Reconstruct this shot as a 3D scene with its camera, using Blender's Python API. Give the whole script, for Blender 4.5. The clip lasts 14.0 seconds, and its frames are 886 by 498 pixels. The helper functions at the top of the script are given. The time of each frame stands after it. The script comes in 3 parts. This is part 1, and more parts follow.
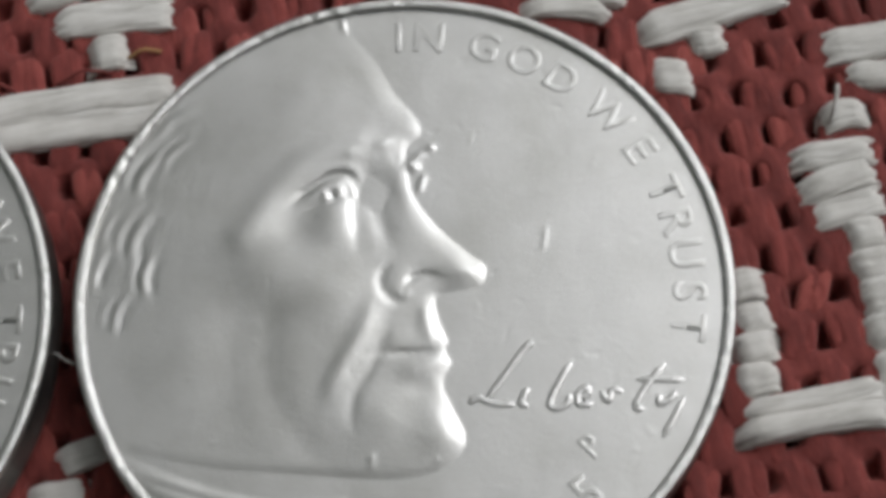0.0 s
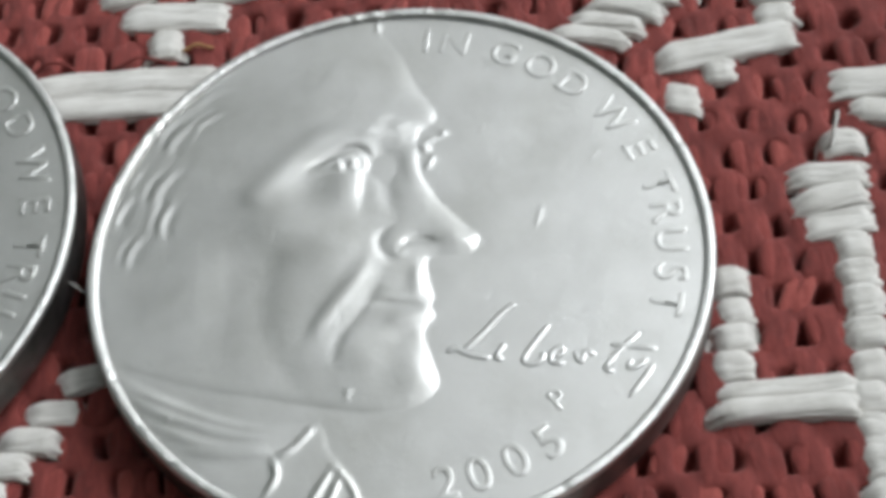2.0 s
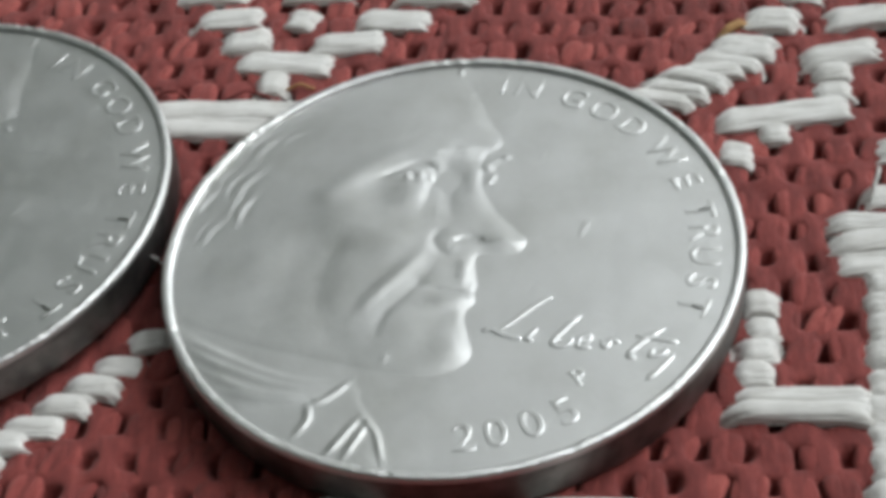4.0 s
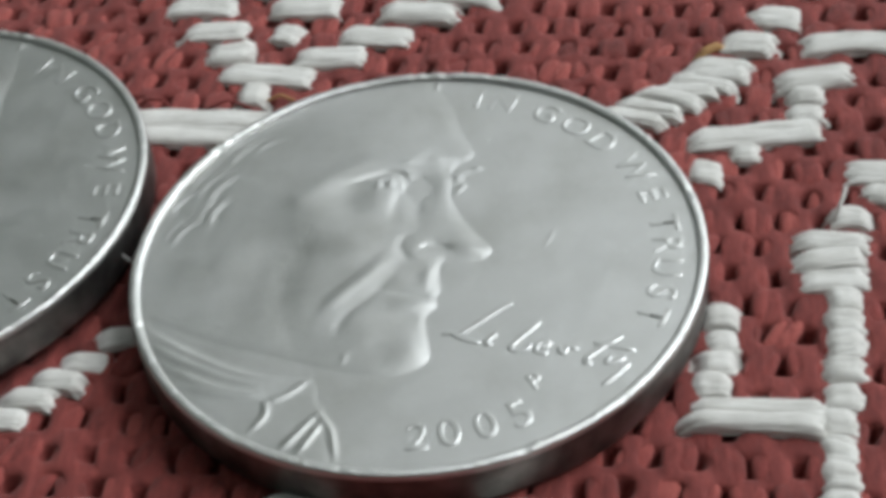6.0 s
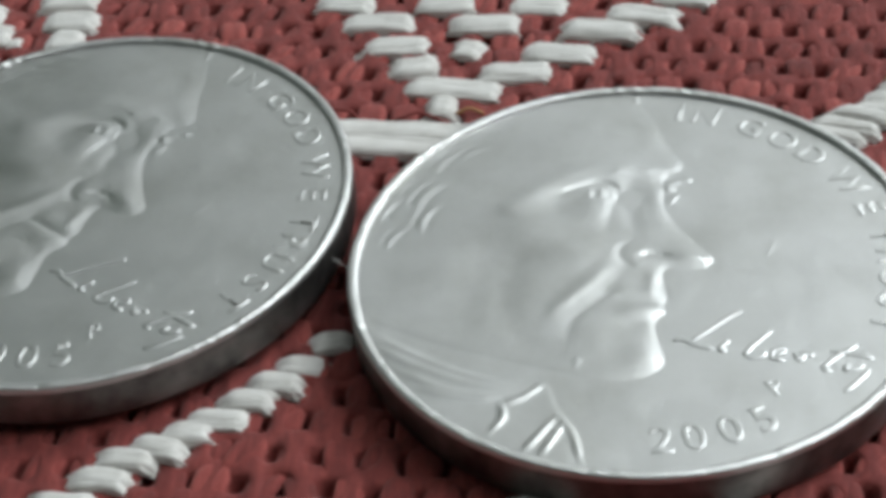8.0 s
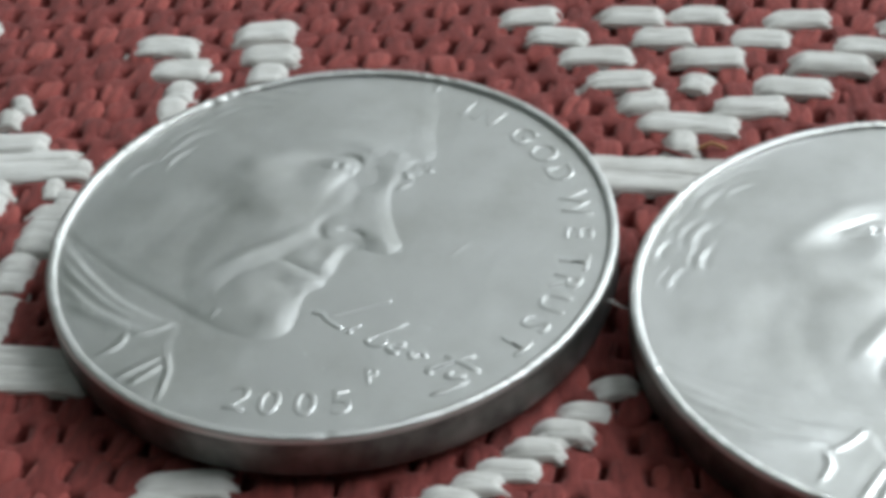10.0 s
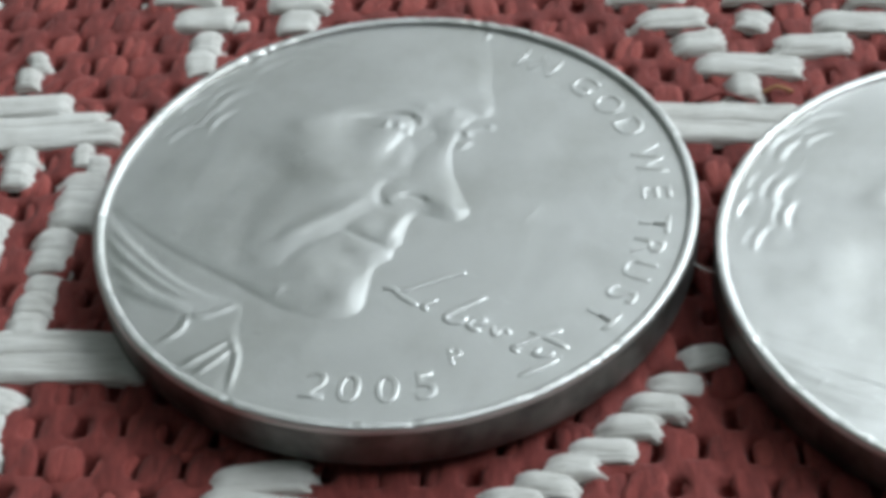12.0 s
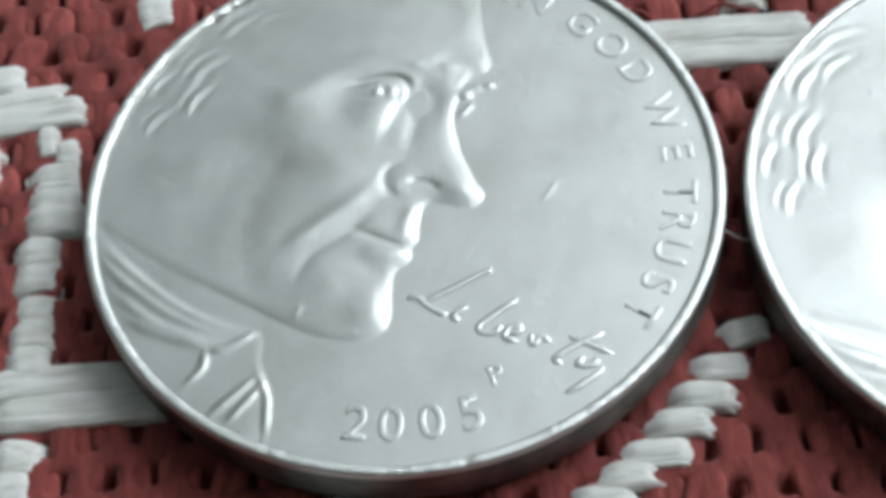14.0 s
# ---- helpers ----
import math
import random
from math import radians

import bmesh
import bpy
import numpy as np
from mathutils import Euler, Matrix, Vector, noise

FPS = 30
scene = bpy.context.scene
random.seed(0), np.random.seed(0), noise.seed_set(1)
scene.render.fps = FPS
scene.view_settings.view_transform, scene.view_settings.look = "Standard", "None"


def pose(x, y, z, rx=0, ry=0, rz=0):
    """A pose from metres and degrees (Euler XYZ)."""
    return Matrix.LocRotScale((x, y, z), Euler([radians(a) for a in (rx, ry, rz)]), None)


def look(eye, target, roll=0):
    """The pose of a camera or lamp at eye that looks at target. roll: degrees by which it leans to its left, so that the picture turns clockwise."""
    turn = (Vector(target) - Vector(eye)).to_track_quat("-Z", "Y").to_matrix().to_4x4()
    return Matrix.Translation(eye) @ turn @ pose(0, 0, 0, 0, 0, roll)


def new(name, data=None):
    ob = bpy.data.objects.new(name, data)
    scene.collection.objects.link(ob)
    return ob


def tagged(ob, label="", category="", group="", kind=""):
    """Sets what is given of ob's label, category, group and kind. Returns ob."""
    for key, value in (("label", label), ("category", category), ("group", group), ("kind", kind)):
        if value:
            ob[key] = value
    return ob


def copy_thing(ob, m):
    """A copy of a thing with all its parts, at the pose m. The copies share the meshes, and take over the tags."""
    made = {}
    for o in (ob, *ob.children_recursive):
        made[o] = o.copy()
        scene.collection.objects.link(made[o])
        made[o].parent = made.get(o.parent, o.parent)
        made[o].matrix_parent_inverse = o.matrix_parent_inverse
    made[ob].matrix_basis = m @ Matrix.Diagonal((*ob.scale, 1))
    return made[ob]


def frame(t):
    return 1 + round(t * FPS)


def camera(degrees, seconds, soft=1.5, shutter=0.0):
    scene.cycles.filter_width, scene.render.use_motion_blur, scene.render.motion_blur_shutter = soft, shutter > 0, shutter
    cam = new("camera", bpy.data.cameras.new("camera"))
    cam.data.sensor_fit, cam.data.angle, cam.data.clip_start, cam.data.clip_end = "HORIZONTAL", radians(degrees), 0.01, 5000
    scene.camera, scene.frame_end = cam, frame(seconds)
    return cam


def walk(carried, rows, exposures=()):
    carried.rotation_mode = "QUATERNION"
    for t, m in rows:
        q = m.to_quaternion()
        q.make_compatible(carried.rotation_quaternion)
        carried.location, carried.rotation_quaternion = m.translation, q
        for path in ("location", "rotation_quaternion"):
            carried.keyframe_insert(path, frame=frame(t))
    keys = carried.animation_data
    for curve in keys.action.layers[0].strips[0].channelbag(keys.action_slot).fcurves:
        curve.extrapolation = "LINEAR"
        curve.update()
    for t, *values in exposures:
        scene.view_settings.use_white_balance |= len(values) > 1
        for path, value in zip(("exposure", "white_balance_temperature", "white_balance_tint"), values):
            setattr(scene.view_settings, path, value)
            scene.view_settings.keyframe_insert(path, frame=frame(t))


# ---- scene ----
# ---- camera and walk ----
SOFT = 4.9
EXPOSURES = [(0, -0.55, 6900, 16), (0.5, -0.43, 6850, 15), (1.5, -0.06, 6700, 13), (3, 0.03, 6650, 12), (9, 0.0, 6500, 9), (14, 0.0, 6300, 7)]
cam = camera(28.48, 14.0, soft=SOFT)
walk(cam, [
    (0, look((-0.001437, -0.019839, 0.053948), (0.001804, 0.002400, -0.001685), -6.54)),
    (0.5, look((-0.000961, -0.020362, 0.053742), (0.002976, 0.001472, -0.002006), -4.84)),
    (1, look((-0.000442, -0.025232, 0.053148), (0.002594, 0.001636, -0.000414), -6.62)),
    (1.5, look((-0.001421, -0.028863, 0.051776), (0.001065, 0.000540, -0.000467), -6.55)),
    (2, look((0.001271, -0.032536, 0.050713), (0.001492, 0.000523, 0.000642), -8.29)),
    (2.5, look((0.002446, -0.036011, 0.049630), (0.001448, -0.000015, 0.001637), -7.94)),
    (3, look((0.003409, -0.038716, 0.048722), (0.000982, -0.000581, 0.002463), -8.41)),
    (3.2, look((0.003665, -0.040189, 0.048276), (0.000656, -0.000988, 0.002953), -8.47)),
    (5.3, look((0.005803, -0.046752, 0.044991), (0.000111, -0.003267, 0.004045), -7.79)),
    (5.5, look((0.005613, -0.046773, 0.045862), (-0.000017, -0.003562, 0.004619), -7.94)),
    (6, look((0.006892, -0.046226, 0.045413), (0.001336, -0.002716, 0.004474), -7.23)),
    (6.5, look((0.007029, -0.047424, 0.045143), (0.001390, -0.002959, 0.005255), -6.49)),
    (7, look((0.005409, -0.048351, 0.044209), (-0.000484, -0.003676, 0.004593), -6.41)),
    (7.5, look((0.002636, -0.048088, 0.044408), (-0.002961, -0.003572, 0.004571), -6.19)),
    (8, look((-0.001859, -0.047748, 0.044347), (-0.006734, -0.002739, 0.004972), -5.52)),
    (8.5, look((-0.006797, -0.046995, 0.043998), (-0.011320, -0.001888, 0.004693), -5.28)),
    (9, look((-0.010684, -0.045956, 0.043362), (-0.014134, -0.000653, 0.004173), -4.54)),
    (9.2, look((-0.011174, -0.046021, 0.043593), (-0.015004, -0.000489, 0.004706), -4.81)),
    (11.3, look((-0.017481, -0.044109, 0.041025), (-0.019882, 0.002251, 0.003013), -4.08)),
    (11.5, look((-0.017670, -0.043336, 0.041269), (-0.020009, 0.002305, 0.002391), -4.32)),
    (12, look((-0.018412, -0.041668, 0.042788), (-0.019743, 0.002040, 0.001704), -4.56)),
    (12.5, look((-0.021198, -0.037018, 0.045884), (-0.021201, 0.002710, 0.000921), -5.67)),
    (13, look((-0.021809, -0.032583, 0.047046), (-0.020446, 0.004074, -0.000435), -5.76)),
    (13.5, look((-0.021882, -0.030646, 0.046898), (-0.019938, 0.004865, -0.001427), -5.75)),
    (14, look((-0.021614, -0.030220, 0.048450), (-0.020303, 0.003669, -0.001046), -7.43)),
], EXPOSURES)


# ---- light: daylight through one wide window, bounced by a plain room ----
CM = 0.01
world = bpy.data.worlds.new("world")
scene.world = world
world.use_nodes = True
sky = world.node_tree.nodes.new("ShaderNodeTexSky")
sky.sky_type = "NISHITA"
sky.sun_disc = False
sky.sun_elevation = radians(48)
sky.sun_rotation = radians(90)
world.node_tree.links.new(sky.outputs["Color"], world.node_tree.nodes["Background"].inputs["Color"])
world.node_tree.nodes["Background"].inputs["Strength"].default_value = 0.1

window_light = bpy.data.lights.new("window_light", "AREA")
window_light.shape = "RECTANGLE"
window_light.size, window_light.size_y = 2.0, 1.5
window_light.energy = 56.0
window_light.color = (0.90, 0.97, 1.0)
new("window_light", window_light).matrix_world = look((1.17, 0.75, 1.38), (0.0, 0.75, 1.08))


# ---- materials ----
def material(name, base, rough, metal=0.0):
    """A node material with its Principled shader; returns material, nodes, links, shader."""
    mat = bpy.data.materials.new(name)
    mat.use_nodes = True
    nodes, links = mat.node_tree.nodes, mat.node_tree.links
    shader = nodes["Principled BSDF"]
    shader.inputs["Base Color"].default_value = (*base, 1)
    shader.inputs["Roughness"].default_value = rough
    shader.inputs["Metallic"].default_value = metal
    return mat, nodes, links, shader


def noise_node(nodes, links, scale, stretch=(1, 1, 1), detail=4.0, rough=0.6):
    coord = nodes.new("ShaderNodeTexCoord")
    mapping = nodes.new("ShaderNodeMapping")
    mapping.inputs["Scale"].default_value = stretch
    tex = nodes.new("ShaderNodeTexNoise")
    tex.inputs["Scale"].default_value = scale
    tex.inputs["Detail"].default_value = detail
    tex.inputs["Roughness"].default_value = rough
    links.new(coord.outputs["Object"], mapping.inputs["Vector"])
    links.new(mapping.outputs["Vector"], tex.inputs["Vector"])
    return tex


def ramp(nodes, links, source, stops):
    node = nodes.new("ShaderNodeValToRGB")
    while len(node.color_ramp.elements) < len(stops):
        node.color_ramp.elements.new(0.5)
    for element, (place, colour) in zip(node.color_ramp.elements, stops):
        element.position, element.color = place, (*colour, 1)
    links.new(source, node.inputs["Fac"])
    return node


def bump(nodes, links, shader, height, distance, strength=1.0, below=None):
    node = nodes.new("ShaderNodeBump")
    node.inputs["Distance"].default_value = distance
    node.inputs["Strength"].default_value = strength
    links.new(height, node.inputs["Height"])
    if below:
        links.new(below.outputs["Normal"], node.inputs["Normal"])
    links.new(node.outputs["Normal"], shader.inputs["Normal"])
    return node


def nickel_material(name="nickel", pits=0.7):
    """Handled cupronickel; pits is the strength of its finest marks."""
    mat, nodes, links, shader = material(name, (0.70, 0.70, 0.685), 0.34, 1.0)
    stains = noise_node(nodes, links, 260, detail=5)
    grain = noise_node(nodes, links, 9000, detail=3)
    waves = noise_node(nodes, links, 900, detail=3)
    colour = ramp(nodes, links, stains.outputs["Fac"], [(0.3, (0.60, 0.60, 0.575)), (0.55, (0.70, 0.70, 0.685)), (0.8, (0.75, 0.75, 0.74))])
    links.new(colour.outputs["Color"], shader.inputs["Base Color"])
    gloss = ramp(nodes, links, waves.outputs["Fac"], [(0.25, (0.36,) * 3), (0.75, (0.465,) * 3)])
    links.new(gloss.outputs["Color"], shader.inputs["Roughness"])
    soft = bump(nodes, links, shader, waves.outputs["Fac"], 0.00004, 0.28)
    bump(nodes, links, shader, grain.outputs["Fac"], 0.000012 * pits / 0.7, 0.7, soft)
    return mat


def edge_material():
    """Rougher, blotchy edge of a coin, its metal darkened to stand in for shade."""
    mat, nodes, links, shader = material("shaded_edge", (0.36, 0.35, 0.33), 0.5, 1.0)
    blotches = noise_node(nodes, links, 500, detail=5)
    colour = ramp(nodes, links, blotches.outputs["Fac"], [(0.35, (0.11, 0.105, 0.10)), (0.65, (0.29, 0.28, 0.265))])
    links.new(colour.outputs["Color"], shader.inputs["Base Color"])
    scuffs = noise_node(nodes, links, 5000, (1, 1, 0.2), detail=3)
    bump(nodes, links, shader, scuffs.outputs["Fac"], 0.00002, 0.5)
    return mat


def yarn_material(name, dark, mid, light, stretch, sheen, pieces=False):
    """Spun yarn: fibres along one axis, uneven dye, a soft sheen."""
    mat, nodes, links, shader = material(name, mid, 0.85)
    uneven = noise_node(nodes, links, 700, detail=4)
    fibres = noise_node(nodes, links, 4200, stretch, detail=5, rough=0.7)
    mix = nodes.new("ShaderNodeMath")
    mix.operation = "MULTIPLY_ADD"
    mix.inputs[1].default_value = 0.6
    links.new(fibres.outputs["Fac"], mix.inputs[0])
    half = nodes.new("ShaderNodeMath")
    half.operation = "MULTIPLY"
    half.inputs[1].default_value = 0.4
    links.new(uneven.outputs["Fac"], half.inputs[0])
    links.new(half.outputs["Value"], mix.inputs[2])
    value = mix.outputs["Value"]
    if pieces:
        # every loop of yarn took the dye a little differently
        one, many = nodes.new("ShaderNodeObjectInfo"), nodes.new("ShaderNodeNewGeometry")
        both = nodes.new("ShaderNodeMath")
        both.operation = "ADD"
        links.new(one.outputs["Random"], both.inputs[0])
        links.new(many.outputs["Random Per Island"], both.inputs[1])
        part_of = nodes.new("ShaderNodeMath")
        part_of.operation = "FRACT"
        links.new(both.outputs["Value"], part_of.inputs[0])
        lift = nodes.new("ShaderNodeMath")
        lift.operation = "MULTIPLY_ADD"
        lift.inputs[1].default_value = 0.30
        lift.inputs[2].default_value = -0.15
        links.new(part_of.outputs["Value"], lift.inputs[0])
        total = nodes.new("ShaderNodeMath")
        total.operation = "ADD"
        links.new(value, total.inputs[0])
        links.new(lift.outputs["Value"], total.inputs[1])
        value = total.outputs["Value"]
        for tex in (uneven, fibres):
            mapping = tex.inputs["Vector"].links[0].from_node
            links.new(many.outputs["Position"], mapping.inputs["Vector"])
    colour = ramp(nodes, links, value, [(0.32, dark), (0.5, mid), (0.68, light)])
    links.new(colour.outputs["Color"], shader.inputs["Base Color"])
    shader.inputs["Sheen Weight"].default_value = sheen
    shader.inputs["Sheen Roughness"].default_value = 0.5
    bump(nodes, links, shader, fibres.outputs["Fac"], 0.00016, 0.7 if pieces else 0.5)
    return mat


def plain_material(name, base, rough):
    mat, nodes, links, shader = material(name, base, rough)
    tex = noise_node(nodes, links, 6, detail=5)
    colour = ramp(nodes, links, tex.outputs["Fac"], [(0.3, tuple(0.9 * c for c in base)), (0.7, base)])
    links.new(colour.outputs["Color"], shader.inputs["Base Color"])
    return mat


NICKEL = nickel_material()
RIM_NICKEL = nickel_material("rim_nickel", 4.0)
SHADED_EDGE = edge_material()
RED_YARN = yarn_material("red_yarn", (0.11, 0.016, 0.013), (0.19, 0.031, 0.026), (0.28, 0.056, 0.046), (1, 0.22, 1), 0.1)
RED_LOOP = yarn_material("red_loop", (0.13, 0.019, 0.015), (0.225, 0.036, 0.030), (0.34, 0.071, 0.058), (1, 0.16, 1), 0.12, True)
RED_BACKING = plain_material("red_backing", (0.05, 0.008, 0.008), 0.95)
WHITE_YARN = yarn_material("white_yarn", (0.46, 0.445, 0.41), (0.65, 0.635, 0.60), (0.78, 0.77, 0.74), (0.10, 1, 1), 0.5)
OCHRE_YARN = plain_material("ochre_yarn", (0.42, 0.24, 0.10), 0.9)
PLASTER = plain_material("plaster", (0.80, 0.80, 0.79), 0.9)
CEILING_PAINT = plain_material("ceiling_paint", (0.86, 0.86, 0.86), 0.9)
FLOOR_PAINT = plain_material("floor_paint", (0.35, 0.35, 0.34), 0.6)
# south and west walls: near-black to cut fill and dim the coins' reflections
DIMMING_WALL = plain_material("dimming_wall", (0.06, 0.06, 0.06), 0.9)
GREEN_DIMMING_WALL = plain_material("green_dimming_wall", (0.06, 0.075, 0.06), 0.9)


# ---- mesh helpers ----
def empty(name, m):
    ob = new(name)
    ob.empty_display_size = 0.005
    ob.matrix_world = m
    return ob


def link_mesh(name, verts, faces, mat, parent=None, label="", smooth=True):
    """One mesh object from arrays in centimetres."""
    mesh = bpy.data.meshes.new(name)
    mesh.from_pydata([tuple(CM * c for c in v) for v in verts], [], faces)
    mesh.materials.append(mat)
    mesh.update()
    if smooth:
        mesh.shade_smooth()
    ob = new(name, mesh)
    ob.parent = parent
    if label:
        tagged(ob, label)
    return ob


def box(name, lo, hi, mat, parent=None):
    """A box between two corners, in metres."""
    bm = bmesh.new()
    bmesh.ops.create_cube(bm, size=1)
    for v in bm.verts:
        v.co = Vector([lo[i] + (v.co[i] + 0.5) * (hi[i] - lo[i]) for i in range(3)])
    bmesh.ops.bevel(bm, geom=bm.edges[:], offset=0.003, segments=1, affect="EDGES")
    mesh = bpy.data.meshes.new(name)
    bm.to_mesh(mesh)
    bm.free()
    mesh.materials.append(mat)
    ob = new(name, mesh)
    ob.parent = parent
    return ob


def lathe(profile, steps):
    """Turns (radius, height) pairs round z; returns verts and faces."""
    verts, faces, rows = [], [], len(profile)
    for k in range(steps):
        a = 2 * math.pi * k / steps
        verts += [(r * math.cos(a), r * math.sin(a), z) for r, z in profile]
    for k in range(steps):
        n = (k + 1) % steps
        faces += [(k * rows + i, n * rows + i, n * rows + i + 1, k * rows + i + 1) for i in range(rows - 1)]
    return verts, faces


def tube(points, radii, sides=7, flat=1.0):
    """A closed tube along 3D points with a radius at each; flat squeezes it in z."""
    verts, faces = [], []
    pts = [Vector(p) for p in points]
    for i, p in enumerate(pts):
        way = (pts[min(i + 1, len(pts) - 1)] - pts[max(i - 1, 0)]).normalized()
        side = way.cross(Vector((0, 0, 1)))
        side = side.normalized() if side.length > 1e-6 else Vector((1, 0, 0))
        up = side.cross(way)
        for k in range(sides):
            a = 2 * math.pi * k / sides
            q = p + radii[i] * (math.cos(a) * side + flat * math.sin(a) * up)
            verts.append(tuple(q))
    for i in range(len(pts) - 1):
        for k in range(sides):
            n = (k + 1) % sides
            faces.append((i * sides + k, i * sides + n, (i + 1) * sides + n, (i + 1) * sides + k))
    faces.append(tuple(range(sides))[::-1])
    faces.append(tuple((len(pts) - 1) * sides + k for k in range(sides)))
    return verts, faces


def curve_through(points, per=6):
    """A smooth line through 2D points (Catmull-Rom)."""
    p = [np.array(q, float) for q in points]
    p = [2 * p[0] - p[1]] + p + [2 * p[-1] - p[-2]]
    out = []
    for a, b, c, d in zip(p, p[1:], p[2:], p[3:]):
        for t in np.linspace(0, 1, per, endpoint=False):
            out.append(0.5 * (2 * b + (c - a) * t + (2 * a - 5 * b + 4 * c - d) * t**2 + (3 * b - a - 3 * c + d) * t**3))
    return np.array(out + [p[-2]])


# ---- the room: unseen, added to close the place and shape the light ----
box("floor", (-1.0, -2.2, -0.06), (1.4, 2.6, -0.0030), FLOOR_PAINT)
box("ceiling", (-1.0, -2.2, 2.5), (1.4, 2.6, 2.56), CEILING_PAINT)
box("wall_west", (-1.0, -2.2, -0.003), (-0.85, 2.6, 2.5), GREEN_DIMMING_WALL)
box("wall_south", (-0.85, -2.2, -0.003), (1.2, -2.1, 2.5), DIMMING_WALL)
box("wall_north", (-0.85, 2.5, -0.003), (1.2, 2.6, 2.5), PLASTER)
WIN = (-0.25, 1.75, 0.63, 2.13)
east = empty("wall_east", Matrix())
box("wall_panel", (1.2, -2.2, -0.003), (1.4, WIN[0], 2.5), PLASTER, east)
box("wall_panel", (1.2, WIN[1], -0.003), (1.4, 2.6, 2.5), PLASTER, east)
box("wall_panel", (1.2, WIN[0], -0.003), (1.4, WIN[1], WIN[2]), PLASTER, east)
box("wall_panel", (1.2, WIN[0], WIN[3]), (1.4, WIN[1], 2.5), PLASTER, east)
for ob in scene.objects:
    if ob.name.startswith(("floor", "ceiling", "wall_")) and not ob.parent:
        tagged(ob, "plain unseen room surface added around the cloth", "room", kind="structure")


# ---- the coins ----
RADIUS, THICK, FIELD = 1.06, 0.195, 0.175


def inside_distance(px, py, outline):
    """Signed distance of grid points to a closed outline, positive inside."""
    ax, ay = outline[:, 0], outline[:, 1]
    bx, by = np.roll(ax, -1), np.roll(ay, -1)
    best = np.full(px.shape, 1e9)
    inside = np.zeros(px.shape, bool)
    for x0, y0, x1, y1 in zip(ax, ay, bx, by):
        dx, dy = x1 - x0, y1 - y0
        t = np.clip(((px - x0) * dx + (py - y0) * dy) / (dx * dx + dy * dy + 1e-12), 0, 1)
        best = np.minimum(best, (px - x0 - t * dx) ** 2 + (py - y0 - t * dy) ** 2)
        if y0 != y1:
            inside ^= ((y0 > py) != (y1 > py)) & (px < dx * (py - y0) / dy + x0)
    return np.where(inside, 1, -1) * np.sqrt(best)


def stroke(px, py, points, width, height, per=5):
    """A soft ridge (or groove) along a line, fading out at its ends."""
    line = curve_through(points, per)
    best, count = np.full(px.shape, 1e9), len(line) - 1
    place, weight = np.zeros(px.shape), np.full(px.shape, 1e-200)
    for n, ((x0, y0), (x1, y1)) in enumerate(zip(line, line[1:])):
        dx, dy = x1 - x0, y1 - y0
        t = np.clip(((px - x0) * dx + (py - y0) * dy) / (dx * dx + dy * dy + 1e-12), 0, 1)
        off = (px - x0 - t * dx) ** 2 + (py - y0 - t * dy) ** 2
        near = np.exp(-(off / width**2).clip(0, 400))
        place, weight = place + near * (n + t) / count, weight + near
        best = np.minimum(best, off)
    place = place / weight
    fade = np.clip(np.minimum(place, 1 - place) / 0.3, 0, 1)
    fade = 0.1 + 0.9 * fade * fade * (3 - 2 * fade)
    return height * np.exp(-best / width**2) * (fade if width < 0.032 else 1.0)


def blob(px, py, x, y, rx, ry, height, turn=0.0):
    c, s = math.cos(radians(turn)), math.sin(radians(turn))
    u, v = (px - x) * c + (py - y) * s, -(px - x) * s + (py - y) * c
    return height * np.exp(-((u / rx) ** 2) - (v / ry) ** 2)


PROFILE = [(0.03, 1.00), (0.065, 0.93), (0.112, 0.82), (0.142, 0.70), (0.172, 0.63), (0.198, 0.56), (0.188, 0.515), (0.145, 0.49), (0.122, 0.45), (0.118, 0.385), (0.118, 0.30), (0.165, 0.18),
           (0.235, 0.07), (0.278, 0.01), (0.255, -0.045), (0.20, -0.055), (0.105, -0.05), (0.09, -0.12), (0.10, -0.20), (0.085, -0.235),
           (0.09, -0.28), (0.05, -0.335), (0.06, -0.42), (0.075, -0.51), (0.05, -0.565), (-0.04, -0.605), (-0.15, -0.60), (-0.28, -0.565),
           (-0.50, -0.49), (-0.70, -0.42), (-0.95, -0.30)]
COAT = [(-0.97, -0.30), (-0.76, -0.45), (-0.55, -0.56), (-0.33, -0.61), (-0.30, -0.70), (-0.255, -0.80), (-0.235, -0.98)]


